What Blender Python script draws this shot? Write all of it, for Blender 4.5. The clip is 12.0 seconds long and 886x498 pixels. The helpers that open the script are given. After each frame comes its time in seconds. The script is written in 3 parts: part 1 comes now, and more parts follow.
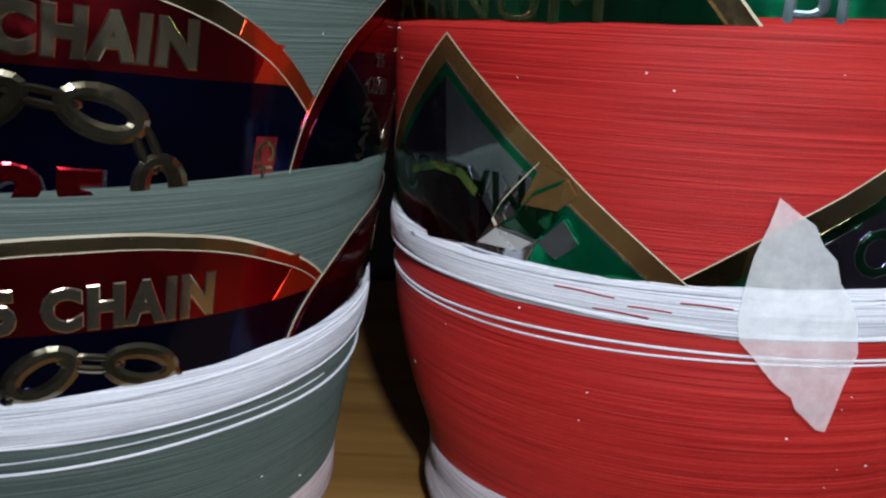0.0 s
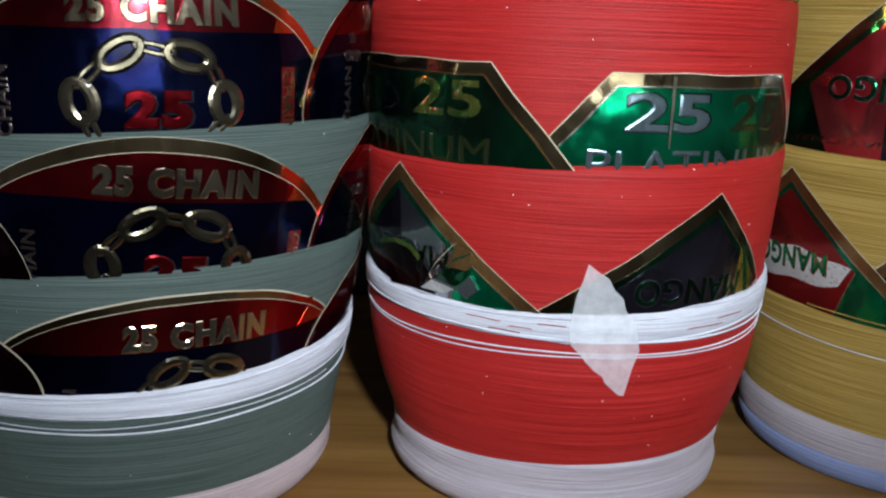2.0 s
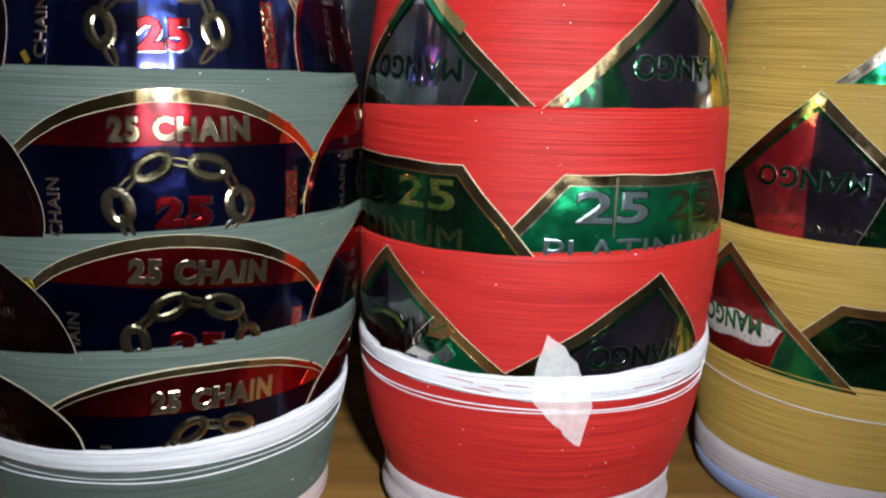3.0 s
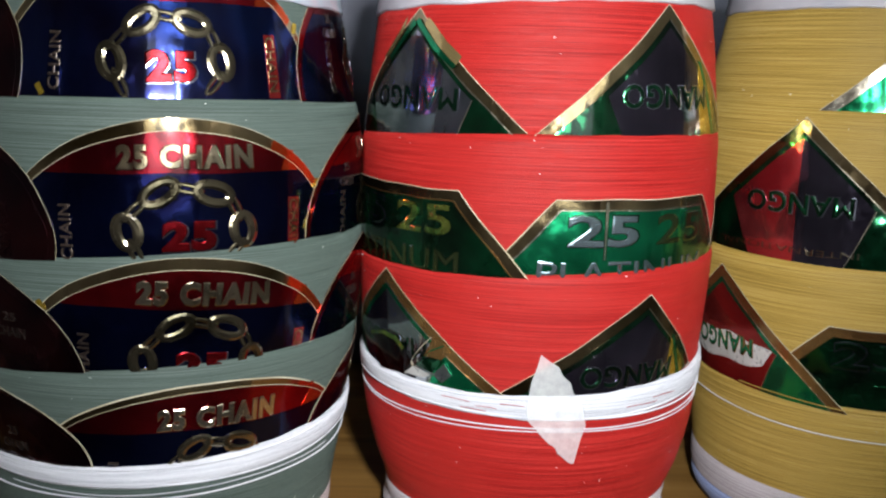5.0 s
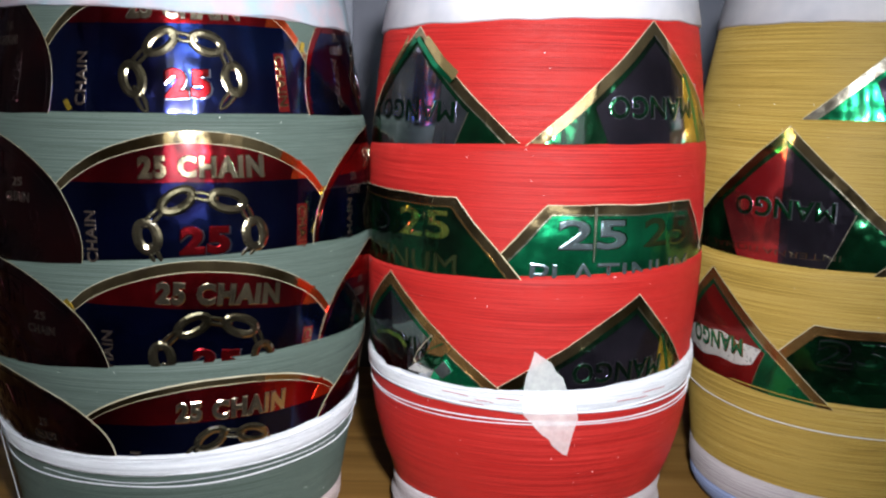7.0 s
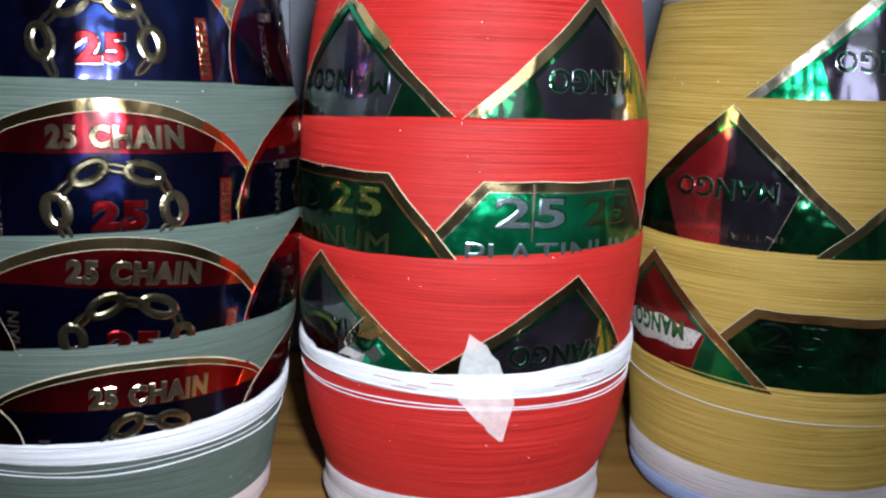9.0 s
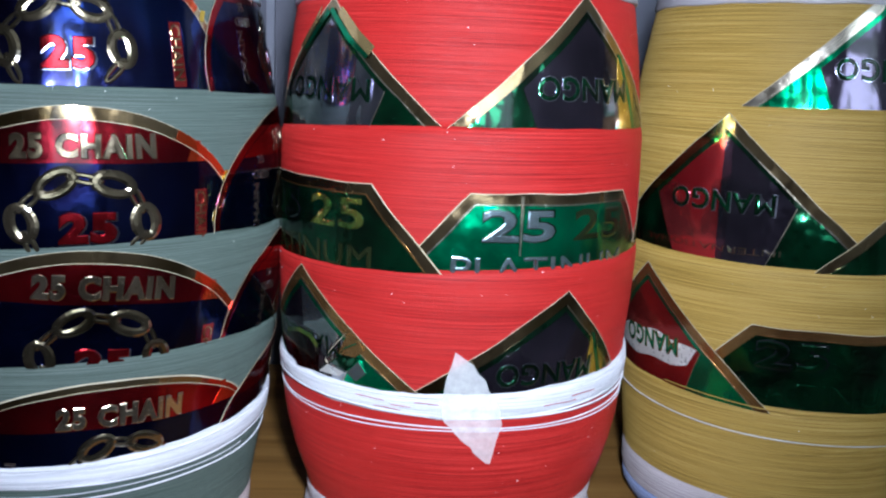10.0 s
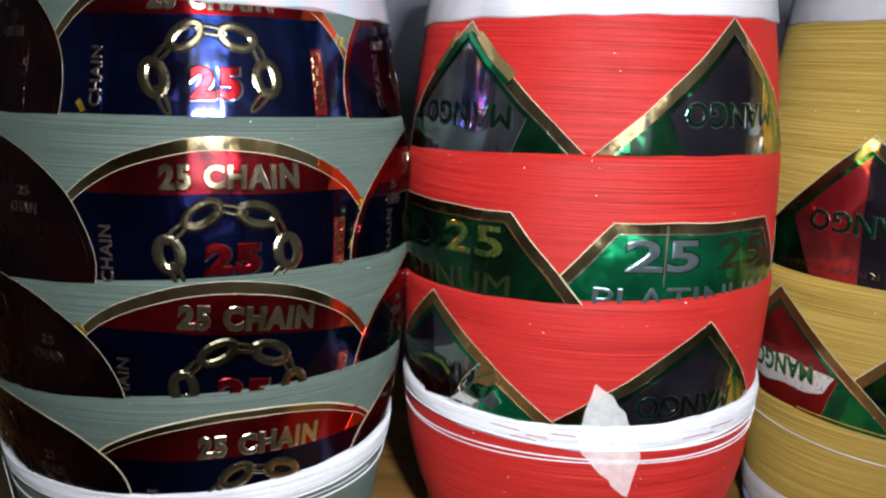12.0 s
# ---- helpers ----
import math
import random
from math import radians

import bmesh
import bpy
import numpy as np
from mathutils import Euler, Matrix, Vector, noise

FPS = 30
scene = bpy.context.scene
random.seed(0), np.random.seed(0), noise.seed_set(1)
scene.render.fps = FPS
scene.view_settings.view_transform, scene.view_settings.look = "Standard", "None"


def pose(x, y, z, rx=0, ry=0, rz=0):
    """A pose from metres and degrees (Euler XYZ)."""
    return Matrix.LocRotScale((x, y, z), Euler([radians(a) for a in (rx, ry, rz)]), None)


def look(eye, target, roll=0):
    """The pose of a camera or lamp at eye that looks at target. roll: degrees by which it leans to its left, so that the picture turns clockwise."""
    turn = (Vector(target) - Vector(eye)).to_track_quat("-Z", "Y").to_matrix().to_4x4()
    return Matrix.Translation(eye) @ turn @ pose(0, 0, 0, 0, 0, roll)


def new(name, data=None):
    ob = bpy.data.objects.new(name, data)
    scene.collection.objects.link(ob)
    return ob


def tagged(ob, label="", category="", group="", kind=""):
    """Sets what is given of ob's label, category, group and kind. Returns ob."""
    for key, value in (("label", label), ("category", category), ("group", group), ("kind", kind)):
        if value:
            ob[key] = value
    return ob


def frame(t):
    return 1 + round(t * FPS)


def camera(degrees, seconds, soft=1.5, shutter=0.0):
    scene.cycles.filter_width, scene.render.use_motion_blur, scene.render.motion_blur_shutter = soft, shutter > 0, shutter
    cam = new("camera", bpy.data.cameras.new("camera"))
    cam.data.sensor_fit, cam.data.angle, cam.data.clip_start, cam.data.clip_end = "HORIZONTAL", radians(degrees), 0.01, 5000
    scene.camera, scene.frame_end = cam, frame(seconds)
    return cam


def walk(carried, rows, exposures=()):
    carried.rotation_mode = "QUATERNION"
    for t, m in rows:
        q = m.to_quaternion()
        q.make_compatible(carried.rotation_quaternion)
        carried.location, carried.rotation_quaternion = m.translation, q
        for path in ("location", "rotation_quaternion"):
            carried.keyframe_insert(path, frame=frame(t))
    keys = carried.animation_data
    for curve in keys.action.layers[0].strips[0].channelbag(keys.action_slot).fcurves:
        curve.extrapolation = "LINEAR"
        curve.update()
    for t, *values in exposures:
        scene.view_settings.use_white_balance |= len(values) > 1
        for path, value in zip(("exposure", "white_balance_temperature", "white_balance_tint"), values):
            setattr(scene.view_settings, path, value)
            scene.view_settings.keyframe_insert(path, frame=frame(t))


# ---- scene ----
# ---- camera ----
cam = camera(50.16, 12.0, soft=2.3)
# seconds, place in metres, turn in degrees
ROWS = [
    (0, -0.0468, -0.1840, 0.0966, 76.70, -2.65, 0.97),
    (0.5, -0.0450, -0.1855, 0.1033, 76.65, -2.60, 1.86),
    (1, -0.0407, -0.2273, 0.1169, 76.11, -2.80, 0.42),
    (1.5, -0.0484, -0.2805, 0.1300, 76.74, -2.90, -1.64),
    (2, -0.0452, -0.2746, 0.1310, 76.41, -2.22, -1.45),
    (2.5, -0.0436, -0.2849, 0.1399, 77.18, -2.61, -1.32),
    (3, -0.0419, -0.3101, 0.1541, 77.82, -1.89, -1.63),
    (5, -0.0385, -0.3191, 0.1555, 79.31, -1.70, -1.08),
    (5.5, -0.0374, -0.3223, 0.1583, 79.78, -1.41, -0.30),
    (6, -0.0344, -0.3294, 0.1567, 79.83, -1.59, -0.44),
    (6.5, -0.0314, -0.3378, 0.1574, 80.04, -1.46, 0.78),
    (7, -0.0299, -0.3371, 0.1561, 80.04, -1.18, 0.57),
    (9, -0.0251, -0.3253, 0.1518, 79.29, -2.09, -2.44),
    (9.5, -0.0199, -0.3137, 0.1534, 78.99, -2.15, -3.68),
    (10, -0.0221, -0.3140, 0.1521, 79.67, -2.26, -2.79),
    (10.5, -0.0344, -0.3102, 0.1541, 78.96, -2.36, -0.94),
    (11, -0.0404, -0.3081, 0.1564, 78.55, -1.86, 0.63),
    (11.5, -0.0427, -0.3093, 0.1591, 78.45, -2.02, 0.87),
    (12, -0.0453, -0.3072, 0.1615, 78.83, -1.91, 0.58),
]
# seconds, stops, white balance
EXPOSURES = [(0.0, 0.02, 6050, 10), (0.5, 0.06, 6050, 10), (1.0, 0.22, 5950, 10), (1.5, 0.04, 5950, 10), (2.0, 0.02, 5950, 10), (2.5, 0.38, 6400, 10), (3.0, 0.56, 6500, 10), (5.0, 0.52, 6550, 10), (5.5, 0.52, 6550, 10), (6.5, 0.52, 6500, 10), (7.0, 0.66, 6500, 10),
             (9.0, 0.70, 6150, 10), (9.5, 0.68, 5950, 11), (10.0, 0.60, 5550, 12), (10.5, 0.58, 5350, 11), (11.0, 0.54, 6350, 10), (12.0, 0.64, 6500, 10)]
walk(cam, [(t, pose(x, y, z, rx, ry, rz)) for t, x, y, z, rx, ry, rz in ROWS], EXPOSURES)

# ---- light: a phone lamp close to the lens, and weak fill added through an opening in the room ----
world = bpy.data.worlds.new("room_air")
scene.world = world
world.use_nodes = True
world.node_tree.nodes["Background"].inputs["Color"].default_value = (0.86, 0.96, 1.0, 1)
world.node_tree.nodes["Background"].inputs["Strength"].default_value = 5.0
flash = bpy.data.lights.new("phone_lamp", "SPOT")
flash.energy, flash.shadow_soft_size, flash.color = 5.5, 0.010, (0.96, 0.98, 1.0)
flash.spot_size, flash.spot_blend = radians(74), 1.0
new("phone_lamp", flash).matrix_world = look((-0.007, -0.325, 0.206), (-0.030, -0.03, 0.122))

# ---- materials ----


def nodes_of(name):
    m = bpy.data.materials.new(name)
    m.use_nodes = True
    t = m.node_tree
    return m, t.nodes, t.links, t.nodes["Principled BSDF"]


def mapped(n, l, scale, coord="UV"):
    c, mp = n.new("ShaderNodeTexCoord"), n.new("ShaderNodeMapping")
    mp.inputs["Scale"].default_value = scale
    l.new(c.outputs[coord], mp.inputs["Vector"])
    return mp.outputs["Vector"]


def noise_of(n, l, vector, scale=1.0, detail=3.0, rough=0.6):
    t = n.new("ShaderNodeTexNoise")
    t.inputs["Scale"].default_value, t.inputs["Detail"].default_value, t.inputs["Roughness"].default_value = scale, detail, rough
    l.new(vector, t.inputs["Vector"])
    return t.outputs["Fac"]


def ramp_of(n, l, fac, stops):
    r = n.new("ShaderNodeValToRGB")
    r.color_ramp.elements[0].position, r.color_ramp.elements[1].position = stops[0][0], stops[-1][0]
    r.color_ramp.elements[0].color, r.color_ramp.elements[1].color = (*stops[0][1], 1), (*stops[-1][1], 1)
    for p, c in stops[1:-1]:
        r.color_ramp.elements.new(p).color = (*c, 1)
    l.new(fac, r.inputs["Fac"])
    return r.outputs["Color"]


def mixed(n, l, a, b, fac, mode="MIX"):
    m = n.new("ShaderNodeMix")
    m.data_type, m.blend_type = "RGBA", mode
    for socket, v in ((m.inputs[0], fac), (m.inputs[6], a), (m.inputs[7], b)):
        if isinstance(v, (int, float)):
            socket.default_value = v
        elif isinstance(v, tuple):
            socket.default_value = (*v, 1)
        else:
            l.new(v, socket)
    return m.outputs[2]


def bumped(n, l, b, height, strength, distance, before=None):
    t = n.new("ShaderNodeBump")
    t.inputs["Strength"].default_value, t.inputs["Distance"].default_value = strength, distance
    l.new(height, t.inputs["Height"])
    if before is not None:
        l.new(before, t.inputs["Normal"])
    l.new(t.outputs["Normal"], b.inputs["Normal"])
    return t.outputs["Normal"]


def thread_material(name, dark, mid, light, rough=0.5, relief=0.00022):
    """Wound thread: the UV runs in degrees round the spool and in millimetres up it."""
    m, n, l, b = nodes_of(name)
    fine = noise_of(n, l, mapped(n, l, (0.013, 3.6, 1)), 1.0, 4.0, 0.75)
    gaps = noise_of(n, l, mapped(n, l, (0.016, 3.0, 1)), 1.0, 4.0, 0.7)
    broad = noise_of(n, l, mapped(n, l, (0.012, 0.28, 1)), 1.0, 3.0, 0.55)
    fuzz = noise_of(n, l, mapped(n, l, (1.6, 3.2, 1)), 1.0, 2.0, 0.6)
    c = ramp_of(n, l, fine, [(0.36, dark), (0.49, mid), (0.64, light)])
    c = mixed(n, l, c, ramp_of(n, l, gaps, [(0.33, (0.36, 0.36, 0.36)), (0.41, (1.0, 1.0, 1.0))]), 0.75, "MULTIPLY")
    c = mixed(n, l, c, ramp_of(n, l, broad, [(0.3, (0.80, 0.80, 0.80)), (0.7, (1.0, 1.0, 1.0))]), 0.6, "MULTIPLY")
    c = mixed(n, l, c, ramp_of(n, l, fuzz, [(0.35, (0.86, 0.86, 0.86)), (0.7, (1.0, 1.0, 1.0))]), 0.7, "MULTIPLY")
    l.new(c, b.inputs["Base Color"])
    b.inputs["Roughness"].default_value = rough
    b.inputs["Diffuse Roughness"].default_value = 0.45
    b.inputs["Specular IOR Level"].default_value = 0.16
    b.inputs["Sheen Weight"].default_value = 0.06
    b.inputs["Sheen Tint"].default_value = (*light, 1)
    first = bumped(n, l, b, fine, 0.6, relief)
    bumped(n, l, b, gaps, 0.4, relief, first)
    return m


def foil_material(name, colour, rough=0.2, metal=0.9, tint=None, wrinkle=0.5, size=38.0, coat=0.35):
    """Printed metal foil under clear lacquer, with faint wrinkles and rubbed spots."""
    m, n, l, b = nodes_of(name)
    big = noise_of(n, l, mapped(n, l, (1, 1, 1), "Object"), size, 2.0, 0.5)
    small = noise_of(n, l, mapped(n, l, (1, 1, 1), "Object"), 420.0, 3.0, 0.6)
    other = tint or tuple(0.62 * v for v in colour)
    l.new(mixed(n, l, other, colour, ramp_of(n, l, big, [(0.35, (0, 0, 0)), (0.62, (1, 1, 1))])), b.inputs["Base Color"])
    b.inputs["Metallic"].default_value = metal
    l.new(ramp_of(n, l, small, [(0.3, (rough * 0.7,) * 3), (0.75, (rough * 1.5,) * 3)]), b.inputs["Roughness"])
    crease = noise_of(n, l, mapped(n, l, (0.085, 0.022, 1)), 1.0, 2.0, 0.5)
    first = bumped(n, l, b, big, min(1.0, wrinkle), 0.0020 * max(1.0, wrinkle))
    second = bumped(n, l, b, crease, 0.5 * wrinkle, 0.0016, first)
    bumped(n, l, b, small, 0.10, 0.0004, second)
    b.inputs["Coat Weight"].default_value, b.inputs["Coat Roughness"].default_value = coat, 0.10
    return m


def paper_material(name, a, c, scale=60.0, rough=0.75, cover=1.0):
    m, n, l, b = nodes_of(name)
    big = noise_of(n, l, mapped(n, l, (1, 1, 1), "Object"), scale, 3.0, 0.6)
    small = noise_of(n, l, mapped(n, l, (1, 1, 1), "Object"), 900.0, 3.0, 0.7)
    l.new(mixed(n, l, a, c, ramp_of(n, l, big, [(0.35, (0, 0, 0)), (0.65, (1, 1, 1))])), b.inputs["Base Color"])
    b.inputs["Roughness"].default_value, b.inputs["Alpha"].default_value = rough, cover
    first = bumped(n, l, b, big, 0.5, 0.0012)
    bumped(n, l, b, small, 0.35, 0.0003, first)
    return m


def wood_material(name):
    m, n, l, b = nodes_of(name)
    grain = noise_of(n, l, mapped(n, l, (3.0, 70.0, 10.0), "Object"), 1.0, 5.0, 0.65)
    cloud = noise_of(n, l, mapped(n, l, (2.0, 9.0, 4.0), "Object"), 1.0, 2.0, 0.5)
    c = ramp_of(n, l, grain, [(0.28, (0.15, 0.070, 0.016)), (0.5, (0.32, 0.165, 0.042)), (0.75, (0.44, 0.25, 0.075))])
    c = mixed(n, l, c, ramp_of(n, l, cloud, [(0.3, (0.6, 0.6, 0.6)), (0.7, (1, 1, 1))]), 0.7, "MULTIPLY")
    l.new(c, b.inputs["Base Color"])
    b.inputs["Roughness"].default_value = 0.42
    bumped(n, l, b, grain, 0.2, 0.0006)
    return m


def tape_material(name):
    m, n, l, b = nodes_of(name)
    fibre = noise_of(n, l, mapped(n, l, (1, 1, 1), "Object"), 260.0, 4.0, 0.7)
    l.new(ramp_of(n, l, fibre, [(0.3, (0.84, 0.86, 0.88)), (0.7, (0.93, 0.94, 0.95))]), b.inputs["Base Color"])
    l.new(ramp_of(n, l, fibre, [(0.3, (0.32,) * 3), (0.7, (0.42,) * 3)]), b.inputs["Alpha"])
    b.inputs["Roughness"].default_value = 0.7
    bumped(n, l, b, fibre, 0.4, 0.0004)
    return m


GREY_THREAD = thread_material("grey_green_thread", (0.033, 0.048, 0.041), (0.069, 0.095, 0.083), (0.126, 0.162, 0.145))
RED_THREAD = thread_material("red_thread", (0.17, 0.006, 0.007), (0.34, 0.014, 0.012), (0.47, 0.034, 0.029))
YELLOW_THREAD = thread_material("mustard_thread", (0.18, 0.112, 0.020), (0.36, 0.238, 0.052), (0.52, 0.37, 0.115))
WHITE_THREAD = thread_material("white_thread", (0.30, 0.32, 0.37), (0.60, 0.61, 0.66), (0.78, 0.78, 0.82), 0.7, 0.0004)
CORE_COTTON = thread_material("pale_cotton_core", (0.27, 0.235, 0.26), (0.45, 0.405, 0.435), (0.62, 0.58, 0.61), 0.8, 0.0004)
PINK_COTTON = thread_material("pinkish_cotton_core", (0.34, 0.25, 0.25), (0.50, 0.40, 0.40), (0.66, 0.57, 0.57), 0.8, 0.0004)
BLUE_COTTON = thread_material("blue_cotton_core", (0.16, 0.20, 0.36), (0.25, 0.31, 0.52), (0.38, 0.44, 0.66), 0.8, 0.0004)
GOLD = foil_material("gold_foil", (0.46, 0.35, 0.19), 0.13, 0.97, (0.10, 0.066, 0.026), 1.1)
BRONZE = foil_material("brown_gold_foil", (0.42, 0.24, 0.085), 0.18, 0.86, (0.20, 0.10, 0.035))
SILVER = foil_material("silver_foil", (0.74, 0.69, 0.58), 0.2, 0.97, (0.50, 0.43, 0.31))
NAVY = foil_material("navy_foil", (0.005, 0.010, 0.058), 0.13, 0.96, (0.003, 0.003, 0.024), 0.9)
CRUMPLED_NAVY = foil_material("crumpled_navy_foil", (0.010, 0.022, 0.11), 0.13, 0.96, (0.010, 0.005, 0.028), 1.5)
CRIMSON = foil_material("crimson_foil", (0.34, 0.009, 0.014), 0.15, 0.96, (0.10, 0.003, 0.007), 0.9)
# near-black colour that stands in for foil reflecting a dark room
DARK_REFLECTION = foil_material("dark_reflection_foil", (0.048, 0.009, 0.011), 0.13, 0.95, (0.014, 0.005, 0.009), 1.4, 60.0)
WARM_REFLECTION = foil_material("warm_reflection_foil", (0.72, 0.09, 0.02), 0.18, 0.92)
CHAIN_GOLD = foil_material("dull_gold_foil", (0.32, 0.27, 0.18), 0.14, 0.98, (0.12, 0.10, 0.06), 1.4)
LETTER_GOLD = foil_material("pale_gold_foil", (0.66, 0.58, 0.43), 0.13, 0.98, (0.30, 0.24, 0.15), 1.6)
DULL_PRINT = foil_material("dull_print_foil", (0.20, 0.15, 0.13), 0.2, 0.9, (0.08, 0.06, 0.05))
SAGE = foil_material("sage_foil", (0.30, 0.38, 0.42), 0.17, 0.90, (0.20, 0.28, 0.30), 1.0)
LIME = foil_material("yellow_green_foil", (0.34, 0.40, 0.08), 0.15, 0.92, (0.06, 0.20, 0.05), 1.6, 90.0)
OLIVE = foil_material("olive_foil", (0.10, 0.13, 0.05), 0.16, 0.92, (0.05, 0.08, 0.03), 1.2)
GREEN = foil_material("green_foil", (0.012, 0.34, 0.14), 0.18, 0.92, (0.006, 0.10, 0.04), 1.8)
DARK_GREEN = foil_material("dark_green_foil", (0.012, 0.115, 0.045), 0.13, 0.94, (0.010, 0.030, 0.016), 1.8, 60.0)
PURPLE = foil_material("dark_purple_foil", (0.095, 0.080, 0.118), 0.14, 0.93, (0.035, 0.030, 0.048), 0.9)
MAROON = foil_material("maroon_foil", (0.40, 0.035, 0.032), 0.18, 0.86, (0.20, 0.015, 0.018))
RED_REFLECTION = foil_material("red_reflection_foil", (0.70, 0.10, 0.10), 0.16, 0.90, (0.36, 0.03, 0.04), 0.9)
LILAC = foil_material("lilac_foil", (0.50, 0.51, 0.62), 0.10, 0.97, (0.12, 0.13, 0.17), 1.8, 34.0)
TAN_REFLECTION = foil_material("tan_reflection_foil", (0.58, 0.45, 0.20), 0.2, 0.85, (0.40, 0.30, 0.12))
YELLOW = foil_material("yellow_foil", (0.60, 0.42, 0.05), 0.2, 0.85)
# grey that paints the neighbouring spool's reflection into the foil colour
GREY_REFLECTION = foil_material("grey_reflection_foil", (0.50, 0.54, 0.56), 0.09, 0.95, (0.12, 0.14, 0.16), 1.9, 36.0)
WHITE_FOIL = foil_material("milky_foil", (0.66, 0.66, 0.64), 0.3, 0.5)
CREAM = paper_material("cream_paper_edge", (0.50, 0.45, 0.33), (0.36, 0.30, 0.19))
WRAP = paper_material("white_wrap_cloth", (0.50, 0.48, 0.51), (0.38, 0.38, 0.43), 45.0)
TINTED_WRAP = paper_material("tinted_wrap_paper", (0.60, 0.48, 0.54), (0.40, 0.52, 0.62), 75.0, 0.7, 0.70)
TAPE = tape_material("torn_paper_tape")
LINT = paper_material("lint", (0.9, 0.88, 0.88), (0.8, 0.8, 0.8))
WOOD = wood_material("brown_laminate")
PANEL = paper_material("slate_painted_panel", (0.075, 0.080, 0.115), (0.060, 0.064, 0.095), 12.0, 0.55)
DARK_FLOOR = paper_material("dark_floor_tile", (0.055, 0.045, 0.04), (0.04, 0.034, 0.03), 2.0, 0.5)
BATTEN = paper_material("pale_slate_trim", (0.17, 0.18, 0.23), (0.13, 0.14, 0.19), 25.0, 0.5)
PLASTER = paper_material("room_plaster", (0.42, 0.40, 0.38), (0.34, 0.32, 0.30), 3.0, 0.85)

# ---- mesh helpers ----


def mesh_object(name, bm, material, parent=None, label="", smooth=True):
    me = bpy.data.meshes.new(name)
    bm.to_mesh(me)
    bm.free()
    for f in me.polygons:
        f.use_smooth = smooth
    me.materials.append(material)
    ob = new(name, me)
    ob.parent = parent
    return tagged(ob, label)


def box(name, lo, hi, material, bevel=0.0, parent=None):
    bm = bmesh.new()
    bmesh.ops.create_cube(bm, size=1.0)
    for v in bm.verts:
        v.co = [lo[i] + (v.co[i] + 0.5) * (hi[i] - lo[i]) for i in range(3)]
    if bevel:
        bmesh.ops.bevel(bm, geom=bm.edges[:], offset=bevel, segments=2, affect="EDGES")
    return mesh_object(name, bm, material, parent, smooth=False)


# ---- structure ----
tagged(box("shelf", (-0.75, -0.095, -0.025), (0.75, 0.170, 0.0), WOOD, 0.002), "brown wood-grain laminate shelf under the thread spools", "shelf", kind="structure")
tagged(box("wall_north", (-1.5, 0.172, -0.9), (1.5, 0.26, 1.6), PANEL), "dark slate painted wall behind the spools", "wall", kind="structure")
tagged(box("trim", (-0.0865, 0.166, 0.0005), (-0.0825, 0.1718, 0.75), BATTEN, 0.0008), "thin paler vertical strip on the slate wall", "trim", kind="structure")
tagged(box("wall_west", (-1.6, -2.4, -0.9), (-1.5, 0.26, 1.6), PLASTER), "plain plaster side wall", "wall", kind="structure")
tagged(box("wall_east", (1.5, -2.4, -0.9), (1.6, 0.26, 1.6), PLASTER), "plain plaster side wall", "wall", kind="structure")
# the unseen wall behind the camera is built round an opening added for fill and foil reflections
for lo, hi in (((-1.5, -2.5, -0.9), (0.30, -2.4, 1.6)), ((1.20, -2.5, -0.9), (1.5, -2.4, 1.6)), ((0.30, -2.5, -0.9), (1.20, -2.4, 0.25)), ((0.30, -2.5, 1.25), (1.20, -2.4, 1.6))):
    tagged(box("wall_south", lo, hi, PLASTER), "unseen plaster wall round an opening added for fill light", "wall", kind="structure")
tagged(box("floor", (-1.6, -2.4, -1.0), (1.6, 0.26, -0.9), DARK_FLOOR), "plain dark room floor", "floor", kind="structure")
tagged(box("ceiling", (-1.6, -2.4, 1.6), (1.6, 0.26, 1.7), PLASTER), "plain room ceiling", "ceiling", kind="structure")

# ---- the spools: shapes are laid out in degrees round the axis and millimetres above the shelf ----
STEP = 0.8


def wave(edge, a):
    """Height of a winding edge (base, swing, degrees of its highest side) at the angle a."""
    return edge[0] + edge[1] * math.cos(radians(a - edge[2]))


